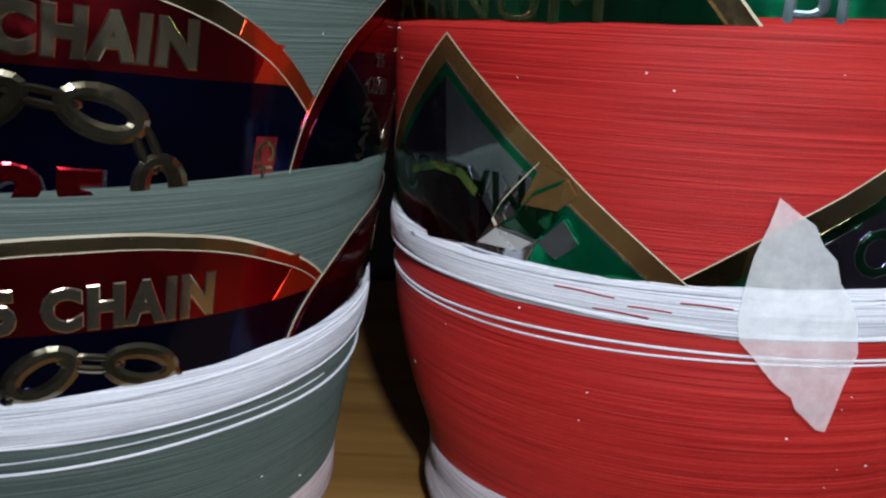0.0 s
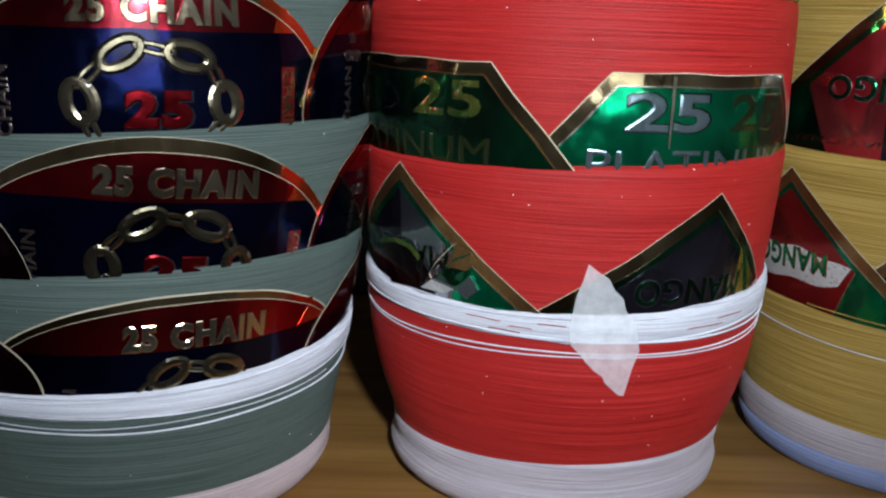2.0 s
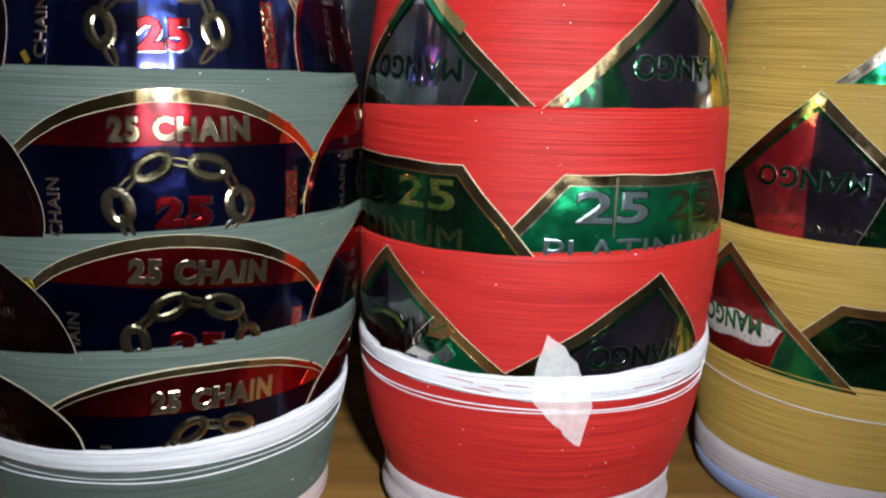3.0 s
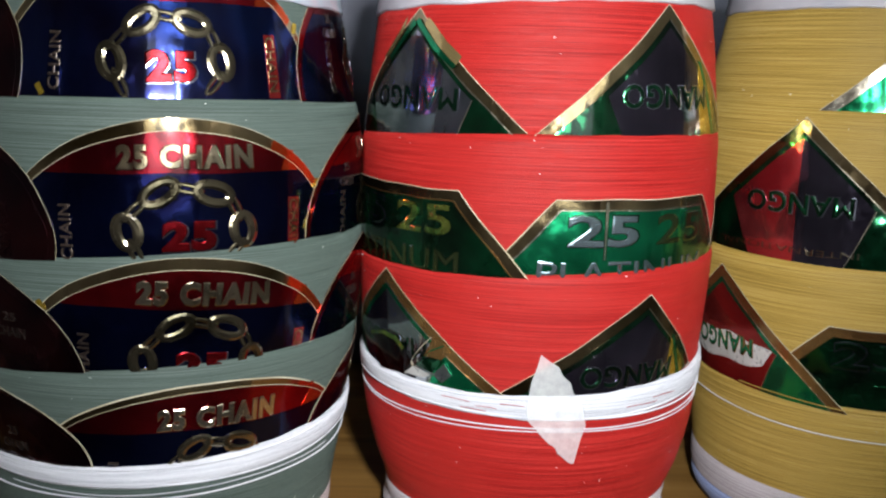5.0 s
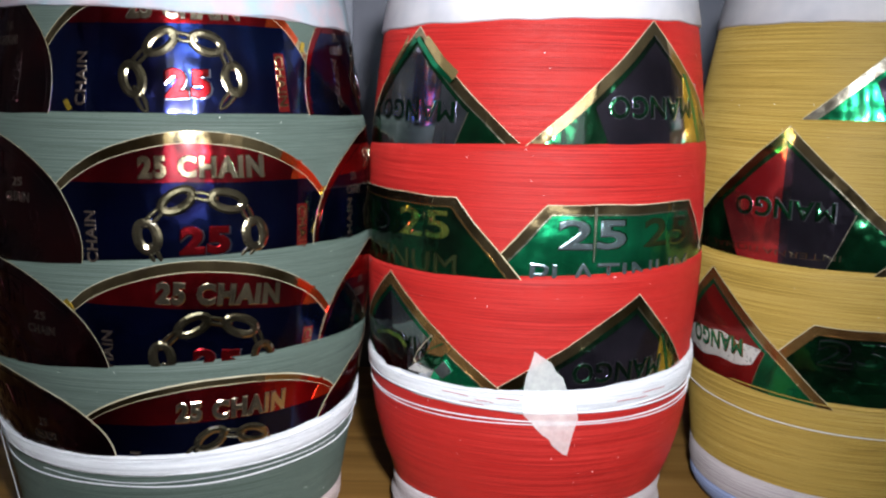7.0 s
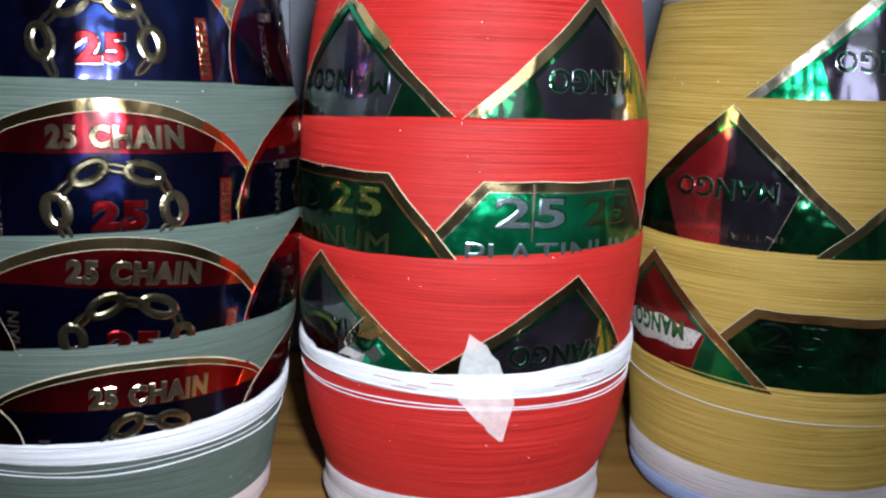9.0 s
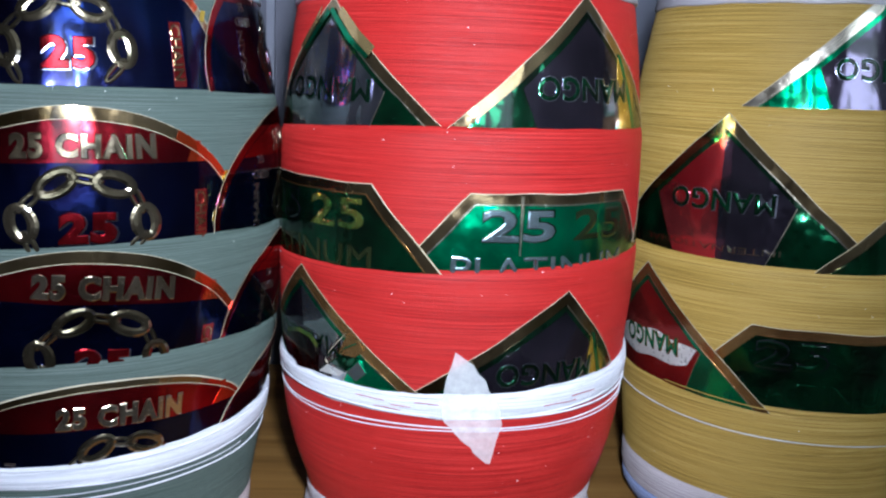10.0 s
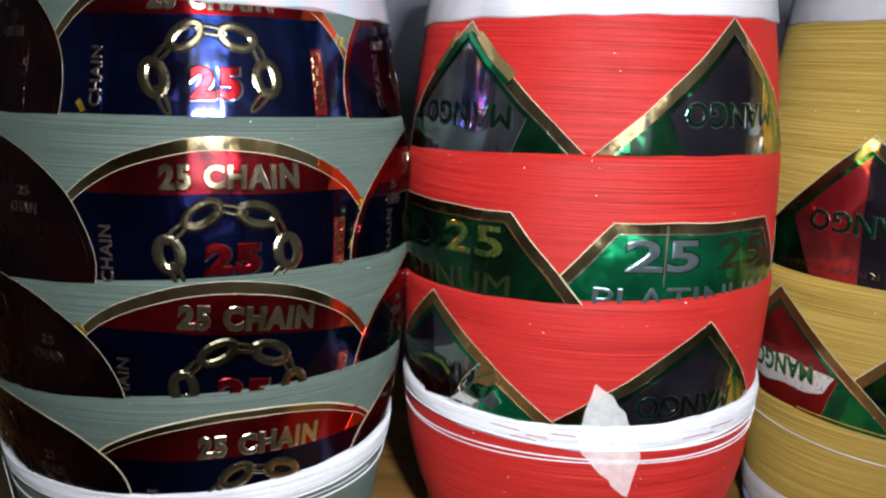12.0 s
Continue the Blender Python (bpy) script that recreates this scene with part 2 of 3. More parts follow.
class Spool:
    def __init__(self, x, y, profile, edges, label):
        self.profile, self.edges = profile, edges
        self.root = tagged(new("thread_spool"), label, "thread spool", "thread spools on the shelf")
        self.root.location = (x, y, 0)

    def radius(self, z):
        """Smooth radius in mm at the height z."""
        p = self.profile
        i = max(0, min(len(p) - 2, sum(1 for q in p if q[0] <= z) - 1))
        (z1, r1), (z2, r2) = p[i], p[i + 1]
        s = max(0.0, min(1.0, (z - z1) / (z2 - z1)))
        m1 = (r2 - p[i - 1][1]) / (z2 - p[i - 1][0]) if i else (r2 - r1) / (z2 - z1)
        m2 = (p[i + 2][1] - r1) / (p[i + 2][0] - z1) if i + 2 < len(p) else (r2 - r1) / (z2 - z1)
        h = z2 - z1
        return (2 * s**3 - 3 * s**2 + 1) * r1 + (s**3 - 2 * s**2 + s) * h * m1 + (3 * s**2 - 2 * s**3) * r2 + (s**3 - s**2) * h * m2

    def lift(self, seg, a, z):
        """The winding of segment seg (between edges seg and seg + 1) swells towards its upper edge."""
        lo, hi = wave(self.edges[seg], a), wave(self.edges[seg + 1], a)
        return STEP * max(0.0, min(1.0, (z - lo) / (hi - lo)))

    def place(self, a, z, w):
        r = (self.radius(z) + w) / 1000
        return Vector((r * math.cos(radians(a)), r * math.sin(radians(a)), z / 1000))

    def winding(self, name, material, label, low=0, high=None, around=180):
        """The wound body, with a small step at every edge where an upper layer ends."""
        bm = bmesh.new()
        uv = bm.loops.layers.uv.new("UVMap")
        high = len(self.edges) - 1 if high is None else high
        rows = []
        for seg in range(low, high):
            count = max(3, int((self.edges[seg + 1][0] - self.edges[seg][0]) / 2.5))
            for k in range(count + 1):
                rows.append((seg, k / count))
        grid = []
        for seg, s in rows:
            line = []
            for j in range(around):
                a = -270 + 360 * j / around
                z = wave(self.edges[seg], a) * (1 - s) + wave(self.edges[seg + 1], a) * s
                wob = 0.12 * noise.noise((a * 0.05, z * 0.4, 3.0))
                w = STEP * s - (0.45 if s == 1 else 0) + wob
                line.append((bm.verts.new(self.place(a, z, w)), z))
            grid.append(line)
        for i in range(len(grid) - 1):
            for j in range(around):
                k = (j + 1) % around
                f = bm.faces.new((grid[i][j][0], grid[i][k][0], grid[i + 1][k][0], grid[i + 1][j][0]))
                for loop, (a, z) in zip(f.loops, ((j, grid[i][j][1]), (j + 1, grid[i][k][1]), (j + 1, grid[i + 1][k][1]), (j, grid[i + 1][j][1]))):
                    loop[uv].uv = (a * 360 / around, z)
        return mesh_object(name, bm, material, self.root, label)

    def ring(self, name, material, label, low, high, shape, around=180, ragged=0.0, parent=None, seed=0.0, closed=False):
        """A band round the spool between two edges; shape gives its height above the winding as (share, mm)."""
        bm = bmesh.new()
        uv = bm.loops.layers.uv.new("UVMap")
        grid = []
        for s, w in shape:
            line = []
            for j in range(around):
                a = -270 + 360 * j / around
                lo = wave(low, a) + ragged * noise.noise((math.cos(radians(a)) * 5, math.sin(radians(a)) * 5, seed))
                hi = wave(high, a) + ragged * noise.noise((math.cos(radians(a)) * 6, math.sin(radians(a)) * 6, seed + 9))
                z = lo * (1 - s) + hi * s
                line.append((bm.verts.new(self.place(a, z, w + 0.1 * noise.noise((a * 0.08, z * 0.5, seed)))), z))
            grid.append(line)
        for i in range(len(grid) - 1):
            for j in range(around):
                k = (j + 1) % around
                f = bm.faces.new((grid[i][j][0], grid[i][k][0], grid[i + 1][k][0], grid[i + 1][j][0]))
                for loop, (a, z) in zip(f.loops, ((j, grid[i][j][1]), (j + 1, grid[i][k][1]), (j + 1, grid[i + 1][k][1]), (j, grid[i + 1][j][1]))):
                    loop[uv].uv = (a * 360 / around, z)
        if closed:
            bm.faces.new([v for v, z in grid[-1]])
            bm.faces.new([v for v, z in reversed(grid[0])])
        return mesh_object(name, bm, material, parent or self.root, label)

    def strand(self, a0, a1, height, w, thick, material, label="", name="loose_strand"):
        """One thread lying round the winding; height gives mm for an angle."""
        bm = bmesh.new()
        uv = bm.loops.layers.uv.new("UVMap")
        steps, sides, rings = max(8, int((a1 - a0) / 2.5)), 5, []
        for i in range(steps + 1):
            a = a0 + (a1 - a0) * i / steps
            z = height(a)
            seg = max([k for k in range(len(self.edges) - 1) if wave(self.edges[k], a) <= z] or [0])
            centre, out = self.place(a, z, w + self.lift(seg, a, z)), Vector((math.cos(radians(a)), math.sin(radians(a)), 0))
            rings.append([bm.verts.new(centre + thick / 1000 * (math.cos(t) * out + math.sin(t) * Vector((0, 0, 1)))) for t in [2 * math.pi * k / sides for k in range(sides)]])
        for i in range(steps):
            for k in range(sides):
                f = bm.faces.new((rings[i][k], rings[i + 1][k], rings[i + 1][(k + 1) % sides], rings[i][(k + 1) % sides]))
                for loop in f.loops:
                    loop[uv].uv = (i * 2.0, k)
        bm.faces.new(rings[0]), bm.faces.new(rings[-1][::-1])
        return mesh_object(name, bm, material, self.root, label)

    def lay(self, name, bm, seg, w, material, parent, label="", floor_edge=True, flat=None, skirt=0.12, lintel=None):
        """Cuts a flat mesh (x in degrees, y in mm, z in mm of relief) fine, trims it at the winding's edge and lays it on the spool."""
        if not bm.verts:
            bm.free()
            return None
        xs, ys = [v.co.x for v in bm.verts], [v.co.y for v in bm.verts]
        cuts = [((x, 0, 0), (1, 0, 0)) for x in np.arange(math.ceil(min(xs) / 3) * 3, max(xs), 3.0)]
        cuts += [((0, y, 0), (0, 1, 0)) for y in np.arange(math.ceil(min(ys) / 5) * 5, max(ys), 5.0)]
        for at, axis in cuts:
            bmesh.ops.bisect_plane(bm, geom=bm.verts[:] + bm.edges[:] + bm.faces[:], plane_co=at, plane_no=axis, dist=1e-5)
        if floor_edge:
            edge = self.edges[seg]
            mid = (min(xs) + max(xs)) / 2
            slope = (wave(edge, mid + 10) - wave(edge, mid - 10)) / 20
            bmesh.ops.bisect_plane(bm, geom=bm.verts[:] + bm.edges[:] + bm.faces[:], plane_co=(mid, wave(edge, mid) - 0.7, 0), plane_no=(slope, -1, 0), clear_outer=True, dist=1e-5)
        if lintel is not None:
            bmesh.ops.bisect_plane(bm, geom=bm.verts[:] + bm.edges[:] + bm.faces[:], plane_co=(0, lintel, 0), plane_no=(0, 1, 0), clear_outer=True, dist=1e-5)
        if not bm.faces:
            bm.free()
            return None
        for v in bm.verts:
            x, y = v.co.x, v.co.y
            v.co.x += 0.42 * noise.noise((x * 0.075, y * 0.09, 11.0))
            v.co.y += 0.42 * noise.noise((x * 0.075, y * 0.09, 27.0))
        for f in bm.faces:
            f.normal_update()
            if f.normal.z < 0:
                f.normal_flip()
        tops = len(bm.faces)
        if skirt:
            rim = [e for e in bm.edges if len(e.link_faces) == 1]
            made = bmesh.ops.extrude_edge_only(bm, edges=rim)["geom"]
            for v in made:
                if isinstance(v, bmesh.types.BMVert):
                    v.co.z -= skirt
        bm.faces.index_update()
        flat_normals, at = [], {}
        for f in bm.faces:
            f.normal_update()
            flat_normals.append(f.normal.copy())
        for v in bm.verts:
            at[v] = v.co.copy()
        normals, uv = [], bm.loops.layers.uv.verify()
        for f, (nx, ny, nz) in zip(bm.faces, flat_normals):
            for loop in f.loops:
                a, z, t = at[loop.vert]
                loop[uv].uv = (a, z)
                rise = (self.radius(z + 1) - self.radius(z - 1)) / 2 + (0.5 * STEP / 40 if flat is None else 0)
                c, s = math.cos(radians(a)), math.sin(radians(a))
                normals.append((nx * Vector((-s, c, 0)) + ny * Vector((c * rise, s * rise, 1)).normalized() + nz * Vector((c, s, -rise)).normalized()).normalized())
        for v in bm.verts:
            a, z, t = v.co
            v.co = self.place(a, z, w + t + (self.lift(seg, a, z) if flat is None else flat))
        ob = mesh_object(name, bm, material, parent, label)
        ob.data.normals_split_custom_set(normals)
        return ob


def outline(points):
    bm = bmesh.new()
    f = bm.faces.new([bm.verts.new((x, y, 0)) for x, y in points])
    if f.normal.z < 0:
        f.normal_flip()
    bmesh.ops.triangulate(bm, faces=[f])
    return bm


def moved(bm, centre, turn=0.0, k=1.0):
    """Turns a flat mesh by turn degrees and moves it to centre (degrees, mm); k is mm to a degree."""
    c, s = math.cos(radians(turn)), math.sin(radians(turn))
    for v in bm.verts:
        x, y = v.co.x * k, v.co.y
        v.co.x, v.co.y = centre[0] + (c * x - s * y) / k, centre[1] + s * x + c * y
    return bm


GLYPHS = {}


def lettering(text, width, height, relief=0.15, bold=0.0):
    """Raised letters with sloping edges, width in degrees and height in mm, about their middle."""
    key = (text, bold)
    if key not in GLYPHS:
        curve = bpy.data.curves.new("letters", "FONT")
        curve.body, curve.size, curve.offset, curve.resolution_u, curve.space_character = text, 1.0, bold - 0.03, 3, 1.0 + 2.2 * bold
        curve.bevel_depth, curve.bevel_resolution = 0.03, 0
        ob = bpy.data.objects.new("letters", curve)
        scene.collection.objects.link(ob)
        GLYPHS[key] = bpy.data.meshes.new_from_object(ob.evaluated_get(bpy.context.evaluated_depsgraph_get()))
        bpy.data.objects.remove(ob)
    bm = bmesh.new()
    bm.from_mesh(GLYPHS[key])
    bmesh.ops.delete(bm, geom=[f for f in bm.faces if f.calc_center_median().z < -1e-4], context="FACES")
    xs, ys = [v.co.x for v in bm.verts], [v.co.y for v in bm.verts]
    for v in bm.verts:
        v.co.x = ((v.co.x - min(xs)) / (max(xs) - min(xs)) - 0.5) * width
        v.co.y = ((v.co.y - min(ys)) / (max(ys) - min(ys)) - 0.5) * height
        v.co.z = relief * (0.3 + 0.7 * v.co.z / 0.03)
    return bm


def ellipse(a, b, low=-1.0, count=48):
    """Upper part of an ellipse, from low * b up."""
    t0 = math.asin(low)
    return [(a * math.cos(t), b * math.sin(t)) for t in [t0 + (math.pi - 2 * t0) * i / count for i in range(count + 1)]]


def loop_strip(outer, inner, closed=True):
    """A flat band between two outlines of the same count."""
    bm = bmesh.new()
    o, i = [bm.verts.new((*p, 0)) for p in outer], [bm.verts.new((*p, 0)) for p in inner]
    for k in range(len(o) if closed else len(o) - 1):
        j = (k + 1) % len(o)
        bm.faces.new((o[k], o[j], i[j], i[k]))
    return bm


def chain_link(long, wide, thick, relief):
    """A flat oval link with a rounded back."""
    n, bm = 20, bmesh.new()
    rings = [[bm.verts.new(((long - d) * math.cos(2 * math.pi * i / n), (wide - d) * math.sin(2 * math.pi * i / n), h)) for i in range(n)]
             for d, h in ((0, 0.0), (thick * 0.3, relief), (thick * 0.7, relief), (thick, 0.0))]
    for r in range(3):
        for i in range(n):
            j = (i + 1) % n
            bm.faces.new((rings[r][i], rings[r][j], rings[r + 1][j], rings[r + 1][i]))
    return bm


def dome_label(sp, seg, a, z, turn, over, half, tall, lintel=None, dark=False):
    """Half-oval foil label: gold rim, red sky, blue field, letters and a chain round a number. (a, z): the middle, 35
    mm under the top. dark: a dark reflection is painted over all its colours.
    """
    k, thin = 1.13, 2.1 if seg == 1 else 3.4
    put = lambda bm: moved(bm, (a, z), turn, k)
    sub = lambda name, bm, w, m, label="", skirt=0.06: sp.lay(name, put(bm), seg, w + over, m, body, label, skirt=skirt, lintel=lintel)
    arch = lambda rim, low, top=0.0: [(x, y + 35.0 - tall) for x, y in ellipse(half - 0.5 * rim + top, tall - rim + top, low)]
    body = sp.lay("foil_label", put(outline(arch(0, -0.45))), seg, 0.20 + over, DARK_REFLECTION if dark else CRIMSON if over else GOLD, sp.root, "glossy foil label with its dark reflection put into the colour" if dark else "glossy red and navy foil label with gold rim", skirt=0.3, lintel=lintel)
    edge = 0.36 if seg == 1 else 0.05
    for part_of in (slice(0, 25), slice(24, 49)):
        sub("paper_edge", loop_strip(arch(0, -0.45, edge)[part_of], arch(0.07, -0.45)[part_of], False), 0.24, CREAM, "thin cream cut edge")
        if not over:
            sub("white_line", loop_strip(arch(thin - 0.09, 0.30)[part_of], arch(thin + 0.05, 0.30)[part_of], False), 0.38, CREAM)
    inner = arch(thin, -0.45)
    split = (20.5 if seg > 1 else 21.3) - 35.0 + tall
    sky = arch(thin, split / (tall - thin))
    sub("blue_field", outline(inner), 0.27, DARK_REFLECTION if dark else CRUMPLED_NAVY if seg == 4 else NAVY)
    sub("red_field", outline(sky), 0.33, DARK_REFLECTION if dark else CRIMSON)
    # warm reflection on the right shoulder, painted as orange patches on rim and field
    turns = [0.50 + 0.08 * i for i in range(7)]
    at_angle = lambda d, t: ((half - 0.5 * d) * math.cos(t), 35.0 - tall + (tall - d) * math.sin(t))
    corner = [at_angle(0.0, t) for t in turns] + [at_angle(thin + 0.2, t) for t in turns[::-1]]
    if not over:
        sub("rim_reflection", outline(corner), 0.30, WARM_REFLECTION)
    if not over:
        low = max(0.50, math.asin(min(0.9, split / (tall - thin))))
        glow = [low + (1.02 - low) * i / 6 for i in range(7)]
        sub("field_reflection", outline([at_angle(thin, t) for t in glow] + [(0.70 * half, 35.0 - tall + (tall - thin) * math.sin(1.02) - 1.0), (0.60 * half, split + 35.0 - tall)]), 0.36, WARM_REFLECTION)
    if over:
        for t in (1, -1):
            sub("small_print", moved(lettering("25", 3.6, 2.6, 0.08, 0.02), (t * 23.0, 19.5)), 0.40, DULL_PRINT)
            sub("small_print", moved(lettering("CHAIN", 8.4, 2.8, 0.08, 0.02), (t * 23.0, 15.2)), 0.40, DULL_PRINT)
    sub("lettering", moved(lettering("25 CHAIN", 31.6, 6.8, 0.18, 0.075), (1.8, 24.9)), 0.38, DARK_REFLECTION if dark else LETTER_GOLD, "" if dark else "embossed pale gold lettering")
    sub("number", moved(lettering("25", 12.4, 8.6, 0.18, 0.07), (2.0, 4.0)), 0.34, DARK_REFLECTION if dark else CRIMSON, "" if dark else "embossed red number")
    sub("number_edge", moved(lettering("25", 12.8, 8.9, 0.05, 0.08), (2.3, 3.75)), 0.31, DARK_REFLECTION if dark else LILAC)
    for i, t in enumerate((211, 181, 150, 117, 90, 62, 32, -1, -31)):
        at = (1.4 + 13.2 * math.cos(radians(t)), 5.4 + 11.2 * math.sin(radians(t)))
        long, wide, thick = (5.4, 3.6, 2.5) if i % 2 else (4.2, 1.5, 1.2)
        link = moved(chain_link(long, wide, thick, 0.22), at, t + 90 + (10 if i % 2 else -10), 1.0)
        sub("chain_link", link, 0.34 + 0.06 * (i % 2), DARK_REFLECTION if dark else CHAIN_GOLD)
    for t, x in ((1, 28.6), (-1, -25.6)):
        sub("side_strip", moved(outline([(-1.7, -9), (1.7, -9), (1.7, 8), (-1.7, 8)]), (x, 5.0)), 0.30, DARK_REFLECTION if dark else MAROON if t > 0 else NAVY)
        sub("side_lettering", moved(lettering("CHAIN", 15.0, 2.9, 0.08, 0.03), (x, 5.0), -90.0 * t), 0.36, DARK_REFLECTION if dark else GOLD if t > 0 else DULL_PRINT)
    marks = {4: ((-40.3, 18.0), (-29.0, -2.2), (38.0, 15.0)), 3: ((-36.4, 17.6), (-30.6, 6.6), (37.0, 16.4), (33.0, 5.0)), 2: ((-36.0, 19.2), (-27.6, 4.6), (36.6, 17.0)), 1: ((-39.4, 20.6),)}
    for x, y in () if over else marks[seg]:
        sub("yellow_mark", moved(outline([(-0.5, -1.7), (0.9, -1.5), (0.7, 1.6), (-0.8, 1.3)]), (x, y), 25 if x < 0 else -25), 0.40, YELLOW)
    return body


def diamond_label(sp, seg, a, apex, half, rise, turn, over, left, right, lintel=None, rim=None, corner=None, words=True, band=False, mirrors_mustard=False, small_print=False, shift=0.0, drop=0.0, long=33.0):
    """Upper part of a diamond foil label, printed head down. apex: its top in mm; half, rise: its half width in degrees for that drop in mm."""
    rim, corner = rim or GOLD, corner or DARK_GREEN
    put = lambda bm: moved(bm, (a, apex), turn, 1.01)
    sub = lambda name, bm, w, m, label="", skirt=0.06: sp.lay(name, put(bm), seg, w + over, m, body, label, skirt=skirt, lintel=lintel)
    half_l, half_r = half if isinstance(half, tuple) else (half, half)
    gl, g = rise / half_l, rise / half_r
    tri = lambda d, low: [(0, -d), (-(low - d) / gl, -low), ((low - d) / g, -low)]
    deep = rise * 1.25
    body = sp.lay("foil_label", put(outline(tri(0, deep))), seg, 0.20 + over, rim, sp.root, "glossy diamond foil label printed upside down", skirt=0.3, lintel=lintel)
    sub("paper_edge", outline([(0, 0.26), (-deep / gl - 0.25, -deep), (-deep / gl, -deep), (0, 0)]), 0.22, CREAM)
    sub("paper_edge", outline([(0, 0.26), (0, 0), (deep / g, -deep), (deep / g + 0.25, -deep)]), 0.22, CREAM)
    sub("green_field", outline(tri(4.1, deep)), 0.27, corner)
    side = rise * 0.70
    wide, wide_l = (side - 6.2) / g, (side - 6.2) / gl
    kite_l = [(0, -6.2), (-wide_l, -side), (-wide_l * 0.62, -deep), (0, -deep)]
    kite_r = [(0, -6.2), (0, -deep), (wide * 0.62, -deep), (wide, -side)]
    sub("left_panel", outline(kite_l), 0.33, left)
    sub("right_panel", outline(kite_r), 0.33, right)
    sub("silver_line", outline([(0, -3.9), (0, -4.4), ((deep - 4.4) / g, -deep), ((deep - 3.9) / g, -deep)]), 0.36, SILVER)
    sub("panel_line", outline([(wide + 0.3, -side), (wide * 0.62 + 0.3, -deep), (wide * 0.62, -deep), (wide, -side)]), 0.37, SILVER)
    # yellow patch painted in as the reflection of the mustard spool
    if mirrors_mustard:
        sub("yellow_reflection", outline([(wide * 0.62, -side * 0.62), (wide * 1.08, -side * 0.98), (wide * 1.25, -deep), (wide * 0.72, -deep), (wide * 0.60, -side * 0.95)]), 0.37, YELLOW)
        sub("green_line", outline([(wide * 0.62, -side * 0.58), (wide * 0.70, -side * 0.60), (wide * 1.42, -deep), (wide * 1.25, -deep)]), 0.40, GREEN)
    if band:
        sub("milky_band", outline([(wide * s, -side + 3.4 - 3.2 * s * s + 0.5 * math.sin(9 * s)) for s in [-0.95 + 0.1 * i for i in range(20)]] + [(wide * s, -side - 6.6 + 2.0 * s * s + 0.6 * math.sin(7 * s + 1)) for s in [0.80 - 0.1 * i for i in range(17)]]), 0.37, WHITE_FOIL)
    if small_print:
        sub("small_print", moved(lettering("INTERNATIONAL", 46.0, 2.1, 0.06, 0.0), (-4.0, -41.6), 180), 0.40, CHAIN_GOLD, "tiny silver print, head down")
    if words:
        sub("lettering", moved(lettering("MANGO", long if not band else 27.0, 6.6, 0.12, 0.022), (shift, -rise * 0.70 - drop), 180), 0.40, GREEN if band else DARK_GREEN, "embossed green lettering, head down")
        sub("lettering_edge", moved(lettering("MANGO", long + 0.6 if not band else 27.5, 7.1, 0.04, 0.035), (shift + 0.2, -rise * 0.70 - drop), 180), 0.39, LILAC if left is not MAROON else BRONZE)
    return body


def hexagon_label(sp, seg, a, top, half, slant, turn, over, field, rim=None, bright=True):
    """Upper part of a six-sided foil label with a large number. top in mm; half: half width of its top edge in degrees.
    bright: coloured as lit foil, else the same print is darkened as in shade.
    """
    rim = rim or GOLD
    put = lambda bm: moved(bm, (a, top), turn, 1.01)
    sub = lambda name, bm, w, m, label="", skirt=0.06: sp.lay(name, put(bm), seg, w + over, m, body, label, skirt=skirt)
    deep = 26.0
    shape = lambda d: [(-half + 0.5 * d, -d), (-half - slant * (deep - 1.1 * d) / 22.0 + 0.4 * d, -deep), (half + slant * (deep - 1.1 * d) / 22.0 - 0.4 * d, -deep), (half - 0.5 * d, -d)]
    body = sp.lay("foil_label", put(outline(shape(0))), seg, 0.20 + over, rim, sp.root, "glossy green six-sided foil label with gold rim", skirt=0.3)
    sub("paper_edge", loop_strip([(x * 1.006, y + 0.22) for x, y in shape(0)], shape(0)), 0.22, CREAM)
    sub("green_field", outline(shape(2.9)), 0.27, field)
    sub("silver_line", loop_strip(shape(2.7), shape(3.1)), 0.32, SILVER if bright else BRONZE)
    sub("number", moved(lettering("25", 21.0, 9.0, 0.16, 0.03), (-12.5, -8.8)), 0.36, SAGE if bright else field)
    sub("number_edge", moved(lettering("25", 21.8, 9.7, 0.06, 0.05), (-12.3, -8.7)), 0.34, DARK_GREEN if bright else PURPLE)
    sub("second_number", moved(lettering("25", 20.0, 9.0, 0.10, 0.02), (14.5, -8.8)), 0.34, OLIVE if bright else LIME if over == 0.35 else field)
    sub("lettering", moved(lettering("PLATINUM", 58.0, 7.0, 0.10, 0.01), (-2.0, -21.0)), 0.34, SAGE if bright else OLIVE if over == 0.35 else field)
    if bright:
        # raised crease in the foil, with its bright glint painted silver
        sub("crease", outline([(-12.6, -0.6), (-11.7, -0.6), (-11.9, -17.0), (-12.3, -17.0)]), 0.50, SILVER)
    return body


def lint_flecks(sp, z0, z1, count, seed):
    """Tiny pale flecks caught in the threads."""
    rnd, bm = random.Random(seed), bmesh.new()
    for i in range(count):
        a, z, s = rnd.uniform(-165, -15), rnd.uniform(z0, z1), rnd.uniform(0.06, 0.17)
        seg = max([k for k in range(len(sp.edges) - 1) if wave(sp.edges[k], a) <= z] or [0])
        m = Matrix.Translation(sp.place(a, z, sp.lift(seg, a, z) + 0.06)) @ Matrix.Diagonal((s / 1000 * rnd.uniform(0.7, 1.8), s / 1000, s / 1000 * rnd.uniform(0.6, 1.1), 1))
        bmesh.ops.create_icosphere(bm, subdivisions=1, radius=1.0, matrix=m)
    return tagged(mesh_object("lint", bm, LINT, sp.root), kind="stuff")


